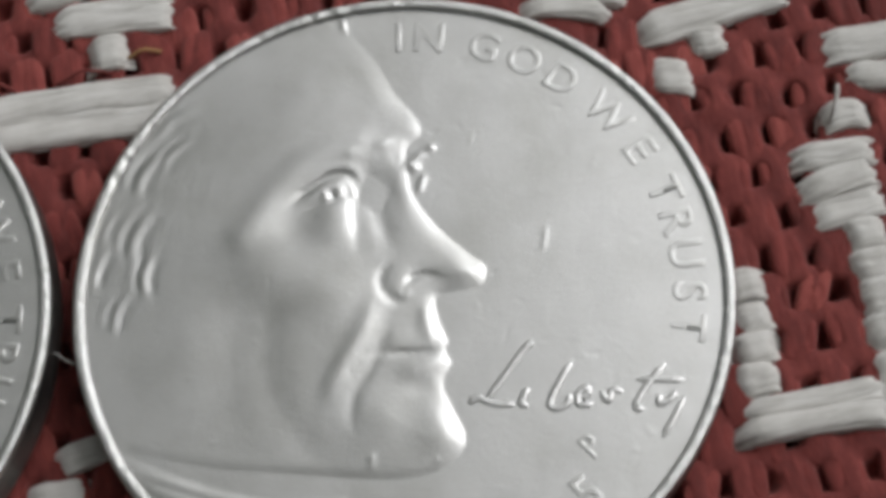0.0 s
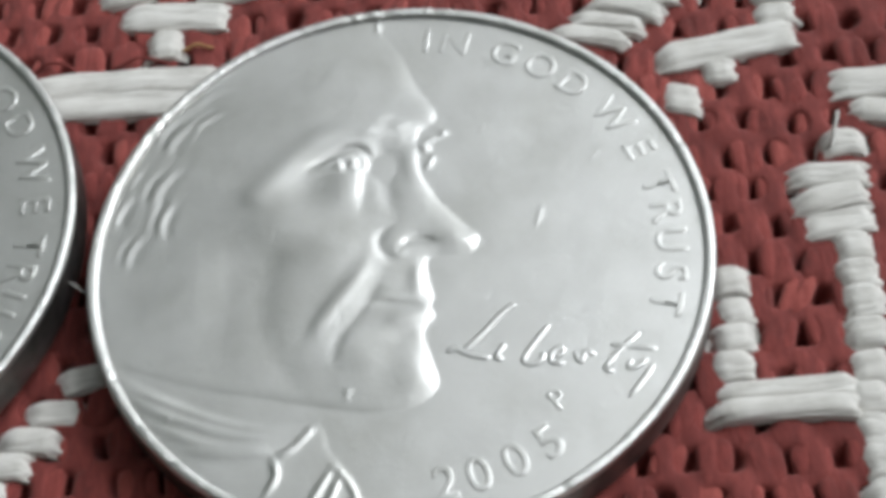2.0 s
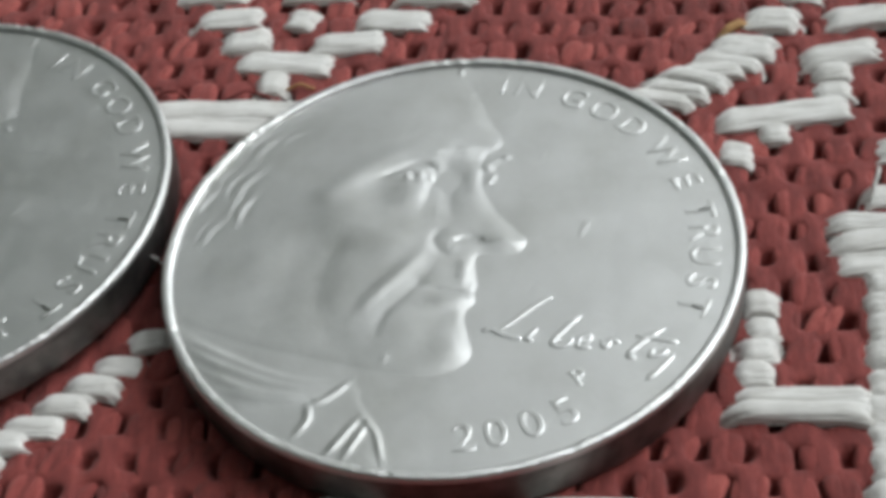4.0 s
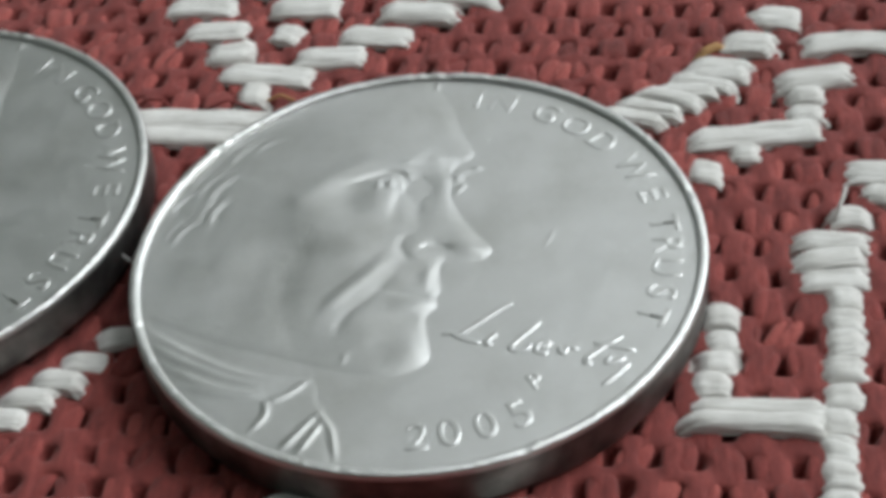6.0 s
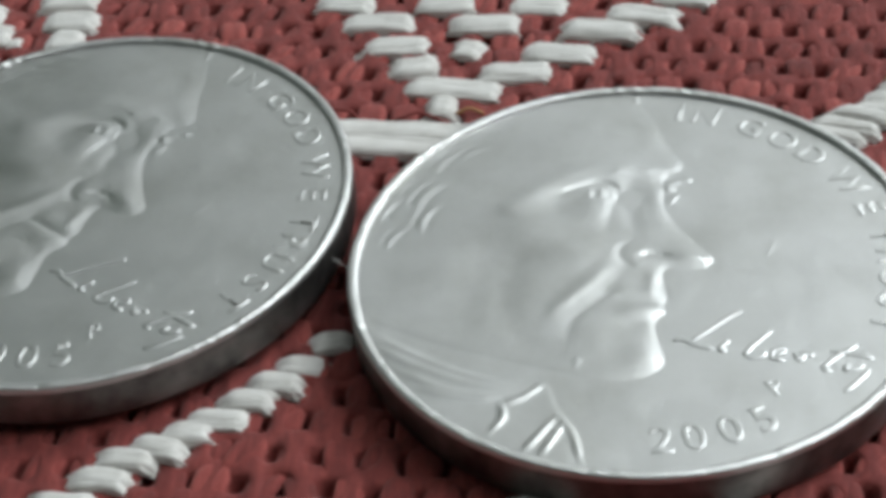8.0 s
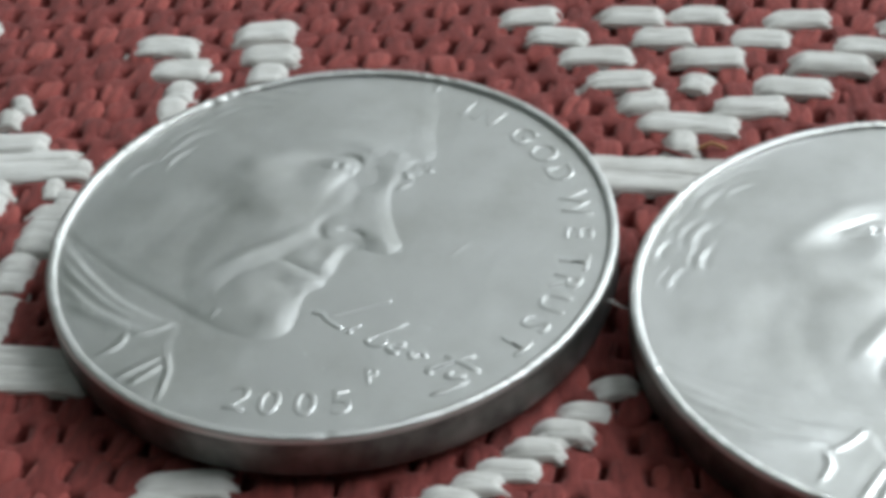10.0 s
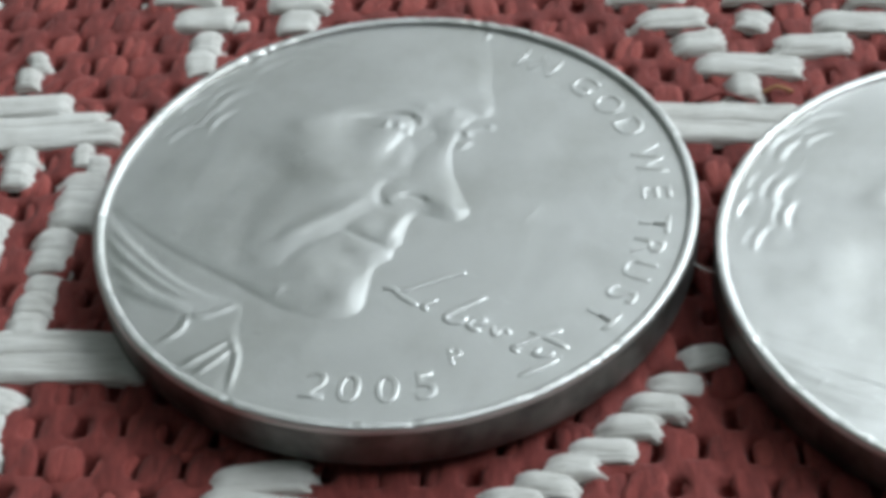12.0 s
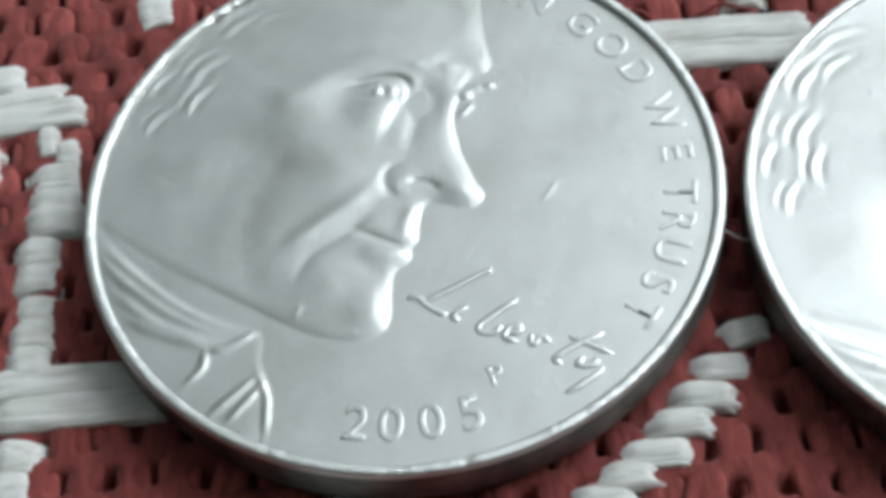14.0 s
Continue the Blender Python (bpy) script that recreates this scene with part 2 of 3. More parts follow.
def relief_height(px, py):
    """Height over the coin's field of the worn portrait relief, in centimetres."""
    def rim_arc(a0, a1, n=40):
        return [(1.06 * math.cos(a), 1.06 * math.sin(a)) for a in np.linspace(radians(a0), radians(a1), n)]

    head = np.array([*curve_through(PROFILE, 6), *rim_arc(197, 88)])
    coat = np.array([*curve_through(COAT, 6), *rim_arc(256, 198)])
    d = inside_distance(px, py, head)
    e = d.clip(0)
    brow = np.clip((py - 0.42) / 0.25, 0, 1)
    step = 0.0058 - 0.0022 * brow * brow * (3 - 2 * brow)
    h = np.where(d > 0, step * (1 - np.exp(-((e / 0.020) ** 1.3))) + 0.0095 * (1 - np.exp(-((e / 0.24) ** 1.5))), 0)
    mask = np.clip(d / 0.07, 0, 1)
    mask = mask * mask * (3 - 2 * mask)
    f = np.zeros(px.shape)
    add = lambda *a: stroke(px, py, *a)
    dab = lambda *a: blob(px, py, *a)
    # forehead, brow and eye sockets
    f += dab(-0.24, 0.70, 0.34, 0.22, 0.009) + add([(-0.46, 0.31), (-0.38, 0.385), (-0.30, 0.45), (-0.19, 0.515), (-0.08, 0.530), (-0.02, 0.53)], 0.052, 0.0066)
    f += dab(-0.13, 0.355, 0.17, 0.10, -0.015) + dab(0.03, 0.36, 0.06, 0.12, -0.006) + dab(-0.29, 0.29, 0.07, 0.06, -0.006)
    f += dab(0.055, 0.515, 0.030, 0.018, 0.0042) + dab(-0.05, 0.505, 0.03, 0.02, 0.003)
    # eye: a drooping lid over the ball, and a full bag below it with a steep inner side
    inner = 1 / (1 + np.exp(((px + 0.086 + 0.18 * (0.345 - py)) / 0.009).clip(-60, 60)))
    f += (dab(-0.150, 0.292, 0.080, 0.090, 0.0140) + dab(-0.13, 0.37, 0.09, 0.05, 0.006)) * inner
    f += add([(-0.29, 0.380), (-0.228, 0.412), (-0.144, 0.446), (-0.081, 0.440), (-0.052, 0.395)], 0.013, -0.0072)
    f += add([(-0.25, 0.425), (-0.195, 0.452), (-0.135, 0.473), (-0.065, 0.463), (-0.03, 0.41)], 0.016, 0.0018)
    f += add([(-0.235, 0.385), (-0.16, 0.41), (-0.09, 0.408)], 0.010, 0.0040) + add([(-0.26, 0.35), (-0.17, 0.352), (-0.09, 0.35)], 0.011, -0.0032)
    f += dab(-0.168, 0.381, 0.011, 0.020, 0.0036) + dab(-0.116, 0.387, 0.015, 0.015, 0.0040) + dab(-0.141, 0.378, 0.010, 0.018, -0.0036) + dab(-0.076, 0.370, 0.011, 0.022, 0.0036)
    # far eye
    f += add([(0.105, 0.375), (0.145, 0.375)], 0.01, 0.005) + dab(0.095, 0.455, 0.022, 0.03, -0.005)
    # nose: bridge, tip, wing and slit of the nostril
    f += add([(0.08, 0.47), (0.065, 0.34), (0.10, 0.20), (0.15, 0.08)], 0.08, 0.0030) + dab(0.195, 0.005, 0.065, 0.05, 0.0075)
    f += add([(-0.01, 0.50), (-0.015, 0.36), (-0.01, 0.24), (0.0, 0.12)], 0.0318, -0.0050)
    f += dab(0.005, 0.035, 0.045, 0.048, 0.0042) + add([(0.02, 0.105), (-0.045, 0.075), (-0.062, 0.025), (-0.035, -0.030), (0.01, -0.045)], 0.017, -0.0036)
    f += add([(0.005, 0.010), (0.045, 0.030), (0.09, 0.026), (0.14, 0.000)], 0.014, -0.0064) + add([(-0.02, 0.005), (0.0, -0.022), (0.03, -0.012)], 0.012, 0.0018)
    # cheek, fold and hollows
    f += dab(-0.40, 0.20, 0.17, 0.13, 0.013, -20) + dab(-0.22, 0.03, 0.13, 0.12, 0.010) + dab(-0.56, -0.05, 0.12, 0.30, -0.008, -12)
    f += add([(-0.085, 0.015), (-0.125, -0.06), (-0.18, -0.13), (-0.255, -0.215), (-0.295, -0.265), (-0.325, -0.34)], 0.0318, 0.0066)
    f += add([(-0.055, -0.075), (-0.095, -0.145), (-0.165, -0.235), (-0.225, -0.30), (-0.255, -0.37), (-0.25, -0.42)], 0.022, -0.0034)
    f += add([(-0.43, 0.02), (-0.475, -0.16), (-0.465, -0.30), (-0.40, -0.44)], 0.055, -0.0032)
    # mouth and chin
    f += add([(-0.16, -0.180), (-0.03, -0.213), (0.05, -0.230), (0.12, -0.242)], 0.014, -0.0058) + add([(-0.12, -0.158), (0.0, -0.172), (0.11, -0.195)], 0.03, 0.0030)
    f += add([(-0.09, -0.268), (-0.02, -0.272), (0.05, -0.275), (0.12, -0.28)], 0.0318, 0.0062) + add([(-0.09, -0.330), (-0.02, -0.335), (0.04, -0.338), (0.10, -0.34)], 0.030, -0.0026)
    f += dab(0.0, -0.48, 0.080, 0.080, 0.0078) + dab(-0.17, -0.42, 0.09, 0.10, 0.005) + add([(0.065, -0.075), (0.055, -0.13), (0.055, -0.185)], 0.026, 0.0068)
    f += add([(-0.22, -0.50), (-0.235, -0.555)], 0.012, 0.003) + dab(-0.03, -0.575, 0.012, 0.012, 0.003)
    # hair
    for x0, y0, x1, y1 in ((-0.66, 0.67, -0.76, 0.56), (-0.73, 0.47, -0.82, 0.34), (-0.75, 0.33, -0.80, 0.21), (-0.60, 0.74, -0.79, 0.66),
                           (-0.89, 0.39, -0.96, 0.28), (-0.50, 0.80, -0.64, 0.76), (-0.85, 0.50, -0.90, 0.42), (-0.86, 0.21, -0.92, 0.11), (-0.90, 0.36, -0.95, 0.29), (-0.56, 0.69, -0.66, 0.63)):
        dx, dy = x1 - x0, y1 - y0
        for shift, wide, high in ((0.0, 0.020, 0.0070), (0.045, 0.015, 0.0030), (0.024, 0.014, -0.005), (-0.028, 0.018, -0.005)):
            sx, sy = x0 + shift * dy * 8 * 0.9, y0 - shift * dx * 8 * 0.9
            f += add([(sx - 0.15 * dx, sy - 0.15 * dy), (sx + 0.45 * dx + 0.13 * dy, sy + 0.45 * dy - 0.13 * dx), (sx + 0.8 * dx + 0.10 * dy, sy + 0.8 * dy - 0.10 * dx),
                      (sx + 1.15 * dx - 0.05 * dy, sy + 1.15 * dy + 0.05 * dx)], wide, high)
    h = h + 0.8 * f * mask + add([(0.10, 0.405), (0.13, 0.425), (0.16, 0.440), (0.205, 0.458)], 0.014, 0.0036) + dab(0.210, 0.460, 0.015, 0.012, 0.0045) + dab(0.140, 0.405, 0.018, 0.014, 0.006) + add([(0.165, 0.372), (0.150, 0.345), (0.130, 0.315)], 0.012, 0.0036)
    q = np.clip((np.hypot(px, py) - 0.5) / 0.5, 0, 1)
    h *= 1 - 0.6 * q * q * (3 - 2 * q)
    # coat and collar
    d = inside_distance(px, py, coat)
    g = np.where(d > 0, 0.0026 * (1 - np.exp(-d.clip(0) / 0.02)), 0)
    m = np.clip(d / 0.03, 0, 1)
    for line in ([(-0.97, -0.345), (-0.76, -0.475), (-0.58, -0.565), (-0.36, -0.635)], [(-0.95, -0.40), (-0.80, -0.505), (-0.60, -0.605), (-0.40, -0.65)],
                 [(-0.87, -0.52), (-0.66, -0.635), (-0.43, -0.675)], [(-0.80, -0.61), (-0.63, -0.67), (-0.42, -0.69)]):
        g += add(line, 0.020, 0.0045) * m
    for line in ([(-0.33, -0.60), (-0.38, -0.655), (-0.43, -0.69), (-0.488, -0.708)], [(-0.485, -0.70), (-0.475, -0.77), (-0.525, -0.845)], [(-0.29, -0.76), (-0.35, -0.845), (-0.415, -0.935)],
                 [(-0.27, -0.79), (-0.31, -0.87), (-0.355, -0.95)], [(-0.31, -0.74), (-0.252, -0.825), (-0.232, -0.90), (-0.218, -0.985)]):
        g += add(line, 0.0125, 0.0048)
    # worn field: shallow dish, dents and a nick
    nick = add([(0.465, 0.01), (0.485, 0.05), (0.505, 0.10)], 0.009, 0.0016) + add([(-0.82, -0.52), (-0.79, -0.50)], 0.009, 0.0010) + dab(0.035, 0.985, 0.010, 0.022, 0.004)
    scuffs = np.zeros(px.shape)
    for _ in range(70):
        a, b, way, long = random.uniform(0, 6.28), 0.95 * math.sqrt(random.random()), random.uniform(0, 6.28), random.uniform(0.004, 0.07)
        x, y = b * math.cos(a), b * math.sin(a)
        scuffs += add([(x, y), (x + long * math.cos(way), y + long * math.sin(way))], random.uniform(0.005, 0.009), random.choice((-1, 1)) * random.uniform(0.0002, 0.0008), 2)
    return np.maximum(h, g) + nick + scuffs


def coin_face(parent):
    """The struck face: the field with its relief, as one fine sheet."""
    n, reach = 440, 1.022
    axis = np.linspace(-reach, reach, n)
    px, py = np.meshgrid(axis, axis)
    z = FIELD + relief_height(px, py)
    keep = np.hypot(px, py) <= reach
    number = np.full(px.shape, -1)
    number[keep] = np.arange(keep.sum())
    verts = np.stack([px[keep], py[keep], z[keep]], 1).tolist()
    a, b, c, d = number[:-1, :-1], number[:-1, 1:], number[1:, 1:], number[1:, :-1]
    ok = (a >= 0) & (b >= 0) & (c >= 0) & (d >= 0)
    faces = np.stack([a[ok], b[ok], c[ok], d[ok]], 1).tolist()
    return link_mesh("face", verts, faces, NICKEL, parent, "satin nickel field with a worn raised profile relief")


def glyph(char, size, x, y, turn, parent, name, z=FIELD - 0.0025):
    """One raised character, from the built-in font."""
    curve = bpy.data.curves.new(name, "FONT")
    curve.body, curve.size, curve.align_x, curve.align_y = char, size * CM, "CENTER", "CENTER"
    curve.extrude, curve.bevel_depth, curve.bevel_resolution, curve.offset = 0.001 * CM, 0.0045 * CM, 2, -0.001 * CM
    curve.resolution_u = 4
    maker = bpy.data.objects.new(name, curve)
    mesh = bpy.data.meshes.new_from_object(maker)
    bpy.data.objects.remove(maker)
    mesh.materials.clear()
    mesh.materials.append(NICKEL)
    mesh.shade_smooth()
    ob = new(name, mesh)
    ob.parent = parent
    ob.matrix_basis = pose(x * CM, y * CM, z * CM, 0, 0, turn)
    return ob


SCRIPT = {
    "L": [[(0.105, -0.420), (0.140, -0.410), (0.172, -0.433), (0.206, -0.449), (0.250, -0.462)],
          [(0.155, -0.430), (0.220, -0.380), (0.292, -0.318), (0.338, -0.284), (0.358, -0.282)]],
    "i": [[(0.304, -0.418), (0.282, -0.440), (0.266, -0.464), (0.290, -0.474)]],
    "b": [[(0.458, -0.368), (0.402, -0.425), (0.352, -0.486), (0.372, -0.507), (0.408, -0.498), (0.420, -0.468)]],
    "e": [[(0.436, -0.500), (0.478, -0.484), (0.476, -0.466), (0.446, -0.478), (0.440, -0.512), (0.485, -0.522)]],
    "r": [[(0.515, -0.485), (0.530, -0.525), (0.552, -0.494), (0.585, -0.510)]],
    "t": [[(0.743, -0.448), (0.665, -0.504), (0.606, -0.562), (0.632, -0.580)], [(0.632, -0.482), (0.708, -0.500), (0.782, -0.522)]],
    "y": [[(0.694, -0.542), (0.678, -0.574), (0.714, -0.570), (0.744, -0.548)], [(0.764, -0.568), (0.710, -0.630), (0.655, -0.682)]],
}


def build_coin(m):
    coin = empty("coin", m)
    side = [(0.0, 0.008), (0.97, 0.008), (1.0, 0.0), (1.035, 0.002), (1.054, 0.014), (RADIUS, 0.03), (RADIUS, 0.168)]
    crown = [(RADIUS, 0.168), (1.0595, 0.183), (1.0565, 0.190), (1.051, 0.194), (1.043, THICK), (1.033, 0.1945), (1.026, 0.192), (1.0215, 0.187),
             (1.0195, 0.178), (1.019, 0.160)]
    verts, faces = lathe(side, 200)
    link_mesh("edge", verts, faces, SHADED_EDGE, coin, "plain upright edge, its metal darkened for shade")
    verts, faces = lathe(crown, 520)
    # small knocks along the rim
    dents = [(random.uniform(0, 6.28), random.uniform(0.004, 0.020), random.uniform(0.0004, 0.0030)) for _ in range(110)]
    pits = [radians(random.uniform(128, 200)) for _ in range(13)]
    worn = []
    for x, y, z in verts:
        a, r = math.atan2(y, x) % 6.28, math.hypot(x, y)
        if z > 0.178:
            z -= sum(deep * math.exp(-(((a - at) / wide) ** 2)) for at, wide, deep in dents)
        if r < 1.034:
            z -= sum(0.007 * math.exp(-(((a - at) / 0.008) ** 2)) for at in pits)
        worn.append((x, y, z))
    link_mesh("rim", worn, faces, RIM_NICKEL, coin, "bright rounded rim with small knocks")
    face = coin_face(coin)
    for char, at in zip("INGODWETRUST", (77, 70.5, 58.5, 49.5, 40.5, 28, 17.5, 7, 0, -7.5, -15.5, -23)):
        glyph(char, 0.150, 0.908 * math.cos(radians(at)), 0.908 * math.sin(radians(at)), at - 90, face, "letter")
    for char, at in zip("2005", (-87, -80, -72, -64)):
        glyph(char, 0.165, 0.885 * math.cos(radians(at)), 0.885 * math.sin(radians(at)), at + 90, face, "digit")
    glyph("P", 0.098, 0.437, -0.652, 30, face, "mint_mark")
    for char, strokes in SCRIPT.items():
        verts, faces = [], []
        for line in strokes:
            path = curve_through(line, 5)
            ends = [min(1.0, 0.45 + 0.28 * min(n, len(path) - 1 - n)) for n in range(len(path))]
            v, f = tube([(x, y, FIELD - 0.003 * (1 - e)) for (x, y), e in zip(path, ends)], [0.0118 * e for e in ends], 8, 0.30)
            faces += [tuple(i + len(verts) for i in face) for face in f]
            verts += v
        link_mesh("script_letter", verts, faces, NICKEL, face)
    return coin


coin_b = build_coin(Matrix())
tagged(coin_b, "satin silver-grey nickel coin with raised profile, dated 2005", "coin", "coins on the cloth")
coin_a = copy_thing(coin_b, pose(-2.136 * CM, 0.420 * CM, 0.0387 * CM, 0.72, -0.40, -19.8))
tagged(coin_a, "duller silver-grey nickel coin turned clockwise, dated 2005")


# ---- the cloth ----
cloth = empty("woven_cloth", Matrix())
tagged(cloth, "coarse red woven cloth with white embroidered bands and figures", "cloth")


def weave_place(i, j):
    """Place of loop i in row j: every row is shifted by a third of the pitch, as in a twill, and the rows slope a little."""
    x = 0.155 * i - 0.051 * j + 0.032 + random.gauss(0, 0.010)
    return x, 0.150 * j + 0.008 - 0.12 * x + random.gauss(0, 0.010)


def red_weave(parent):
    """The close ground of the weave, softly wavy, with a small deep hole beside every loop."""
    ax, ay = np.arange(-5.0, 3.2, 0.0145), np.arange(-2.2, 3.1, 0.0145)
    px, py = np.meshgrid(ax, ay)
    z = np.full(px.shape, -0.022)
    holes = np.zeros(px.shape)
    for j in range(-20, 26):
        for i in range(-42, 32):
            x, y = weave_place(i, j)
            i0, i1 = np.searchsorted(ax, (x - 0.16, x + 0.16))
            j0, j1 = np.searchsorted(ay, (y - 0.2, y + 0.2))
            if i1 <= i0 or j1 <= j0:
                continue
            u, v = (px[j0:j1, i0:i1] - x) / 0.075, (py[j0:j1, i0:i1] - y) / 0.13
            z[j0:j1, i0:i1] = np.maximum(z[j0:j1, i0:i1], random.gauss(0.002, 0.003) - 0.014 * (u * u + v * v))
            wide, tall, deep = 0.034 * random.uniform(0.8, 1.15), 0.029 * random.uniform(0.8, 1.2), random.uniform(0.07, 0.12)
            u, v = (px[j0:j1, i0:i1] - x - 0.0775) / wide, (py[j0:j1, i0:i1] - y + 0.009) / tall
            holes[j0:j1, i0:i1] = np.maximum(holes[j0:j1, i0:i1], deep * np.exp(-u**4 - v**4))
    z -= holes
    blur = (z[1:-1, 1:-1] * 4 + z[:-2, 1:-1] + z[2:, 1:-1] + z[1:-1, :-2] + z[1:-1, 2:]) / 8
    z[1:-1, 1:-1] = blur - 0.006
    rows, cols = px.shape
    n = np.arange(rows * cols).reshape(rows, cols)
    faces = np.stack([n[:-1, :-1], n[:-1, 1:], n[1:, 1:], n[1:, :-1]], -1).reshape(-1, 4).tolist()
    verts = np.stack([px, py, z], -1).reshape(-1, 3).tolist()
    return tagged(link_mesh("weave", verts, faces, RED_YARN, parent, "dense red yarn weave with dark gaps"), kind="stuff")


red_weave(cloth)


def loop_shape(lean, plump):
    """One upright, flat loop of two strands side by side, with blunt ends that sink into the ground, about 0.11 by 0.18."""
    around, rings = 20, ((0.30, 0.0), (0.58, 0.0), (0.80, 0.0), (0.94, 0.004), (1.04, 0.016))
    part_at, depth = random.uniform(-0.2, 0.2), random.uniform(0.003, 0.009)
    verts, faces = [(0.0, 0.0, 0.032 - depth * math.exp(-((part_at / 0.3) ** 2)))], []
    for q, drop in rings:
        for k in range(around):
            a = 2 * math.pi * k / around
            x, y = math.cos(a), math.sin(a)
            blunt = (abs(x) ** 3.5 + abs(y) ** 3.5) ** (-1 / 3.5)
            u, v = x * blunt * q, y * blunt * q
            crease = depth * math.exp(-(((u - part_at - 0.25 * v) / 0.3) ** 2))
            verts.append((0.057 * plump * u + lean * v * 0.10, 0.090 * v, 0.032 - crease - 0.006 * u * u - 0.012 * abs(v) ** 2.5 - drop))
    for k in range(around):
        m = (k + 1) % around
        faces.append((0, 1 + k, 1 + m))
        for r in range(len(rings) - 1):
            a, b = 1 + r * around, 1 + (r + 1) * around
            faces.append((a + k, b + k, b + m, a + m))
    return verts, faces


def yarn_loops(parent):
    """Loops of red yarn in staggered rows; those round the coins are pieces of their own."""
    shapes = [loop_shape(random.gauss(0.06, 0.13), random.uniform(0.86, 1.10)) for _ in range(14)]
    shared = []
    for verts, faces in shapes:
        first = link_mesh("yarn_loop", verts, faces, RED_LOOP, parent)
        shared.append(first.data)
        bpy.data.objects.remove(first)
    joined, skin, singles = [], [], 0
    for j in range(-16, 19):
        for i in range(-34, 24):
            x, y = weave_place(i, j)
            if not (-4.9 < x < 3.0 and -2.1 < y < 3.0):
                continue
            top, turn = random.gauss(-0.005, 0.002), random.gauss(-3, 4)
            size = random.uniform(0.92, 1.10), random.uniform(0.90, 1.10), random.uniform(0.85, 1.2)
            which = random.randrange(len(shapes))
            if math.hypot(x, y) < 0.92 or math.hypot(x + 2.136, y - 0.42) < 0.92:
                continue
            place = pose(x * CM, y * CM, (top - 0.033) * CM, 0, 0, turn) @ Matrix.Diagonal((*size, 1))
            if singles < 300 and -1.9 < x < 1.75 and -0.75 < y < 1.7:
                ob = new("yarn_loop", shared[which])
                ob.parent = parent
                ob.matrix_basis = place
                singles += 1
                continue
            verts, faces = shapes[which]
            skin += [tuple(k + len(joined) for k in face) for face in faces]
            joined += [(place @ (Vector(v) * CM)) / CM for v in verts]
    tagged(link_mesh("yarn_nap", joined, skin, RED_LOOP, parent, "staggered rows of red yarn loops"), kind="stuff")


yarn_loops(cloth)
backing = box("backing", (-0.30, -0.30, -0.0028), (0.30, 0.35, -0.0024), RED_BACKING, cloth)


def stitch(x0, y0, x1, y1, high, parent):
    """A flat float of loosely laid white strands that rises out of the weave and dives back."""
    way = Vector((x1 - x0, y1 - y0, 0))
    length = way.length
    way.normalize()
    side = Vector((-way.y, way.x, 0))
    across, along = 26, 14 + int(length / 0.035)
    dive, hook = min(0.10, 0.42 * length), min(0.05, 0.38 * length)
    narrow, slump = random.uniform(0.70, 0.95), random.uniform(0.0, 0.022)
    crown, rise, bow = random.uniform(0.013, 0.024), random.uniform(0.040, 0.060), random.gauss(0.004, 0.008)
    twist = random.gauss(0, 0.012)
    if length < 0.2:
        crown, narrow, twist = 0.7 * crown, 0.5 + 0.5 * narrow, 0.5 * twist
    seed = Vector((random.uniform(0, 50), random.uniform(0, 50), 0))
    folds = sorted(random.uniform(0.15, 0.85) for _ in range(random.choice((1, 2, 2, 3))))
    verts, faces = [], []
    for n in range(along + 1):
        q = n / along
        near, far_end = min(1.0, q * length / dive), min(1.0, (1 - q) * length / hook)
        arch = math.sin(near * math.pi / 2) ** 0.8 * math.sin(far_end * math.pi / 2) ** 0.6
        taper = narrow + (1 - narrow) * near * near * (3 - 2 * near)
        for k in range(across + 1):
            c = k / across
            a = math.pi * (1 - c)
            fuzz = noise.noise(seed + Vector((q * length * 7, c * high * 34, 0)))
            fine = noise.noise(seed + Vector((q * length * 4, c * high * 190, 3)))
            body = max(0.0, math.sin(a)) ** 0.42
            crease = sum(math.exp(-(((c - at - 0.06 * math.sin(5 * q + 9 * at)) / 0.035) ** 2)) for at in folds)
            z = -0.052 + arch * (rise + (crown + 0.007 * fuzz + 0.0020 * fine - 0.0045 * crease * (0.4 + 0.6 * near)) * body - 0.03 * (1 - body))
            off = -0.5 * high * math.copysign(abs(math.cos(a)) ** 0.8, math.cos(a)) * taper * (0.92 + 0.08 * arch + 0.06 * fuzz)
            off += bow * math.sin(math.pi * q) + twist * (2 * q - 1) - slump * (1 - near) ** 2
            ragged = noise.noise(seed + Vector((0, c * high * 45, 9 if q < 0.5 else 17))) + 0.5 * noise.noise(seed + Vector((0, c * high * 140, 9 if q < 0.5 else 17)))
            far = q * length + (0.034 if length > 0.2 else 0.020) * ragged * abs(2 * q - 1) ** 2 + 0.018 * (2 * q - 1)
            p = Vector((x0, y0, 0)) + way * far + side * off
            verts.append((p.x, p.y, z + 0.010))
    wide = across + 1
    for n in range(along):
        for k in range(across):
            faces.append((n * wide + k + 1, n * wide + k, (n + 1) * wide + k, (n + 1) * wide + k + 1))
    # the underside closes the float
    faces.append(tuple(n * wide for n in range(along + 1)) + tuple(n * wide + across for n in range(along, -1, -1)))
    return link_mesh("stitch", verts, faces, WHITE_YARN, parent)


def stitches(high, *rows):
    for x0, y0, x1, y1 in rows:
        stitch(x0, y0, x1, y1, high, cloth)


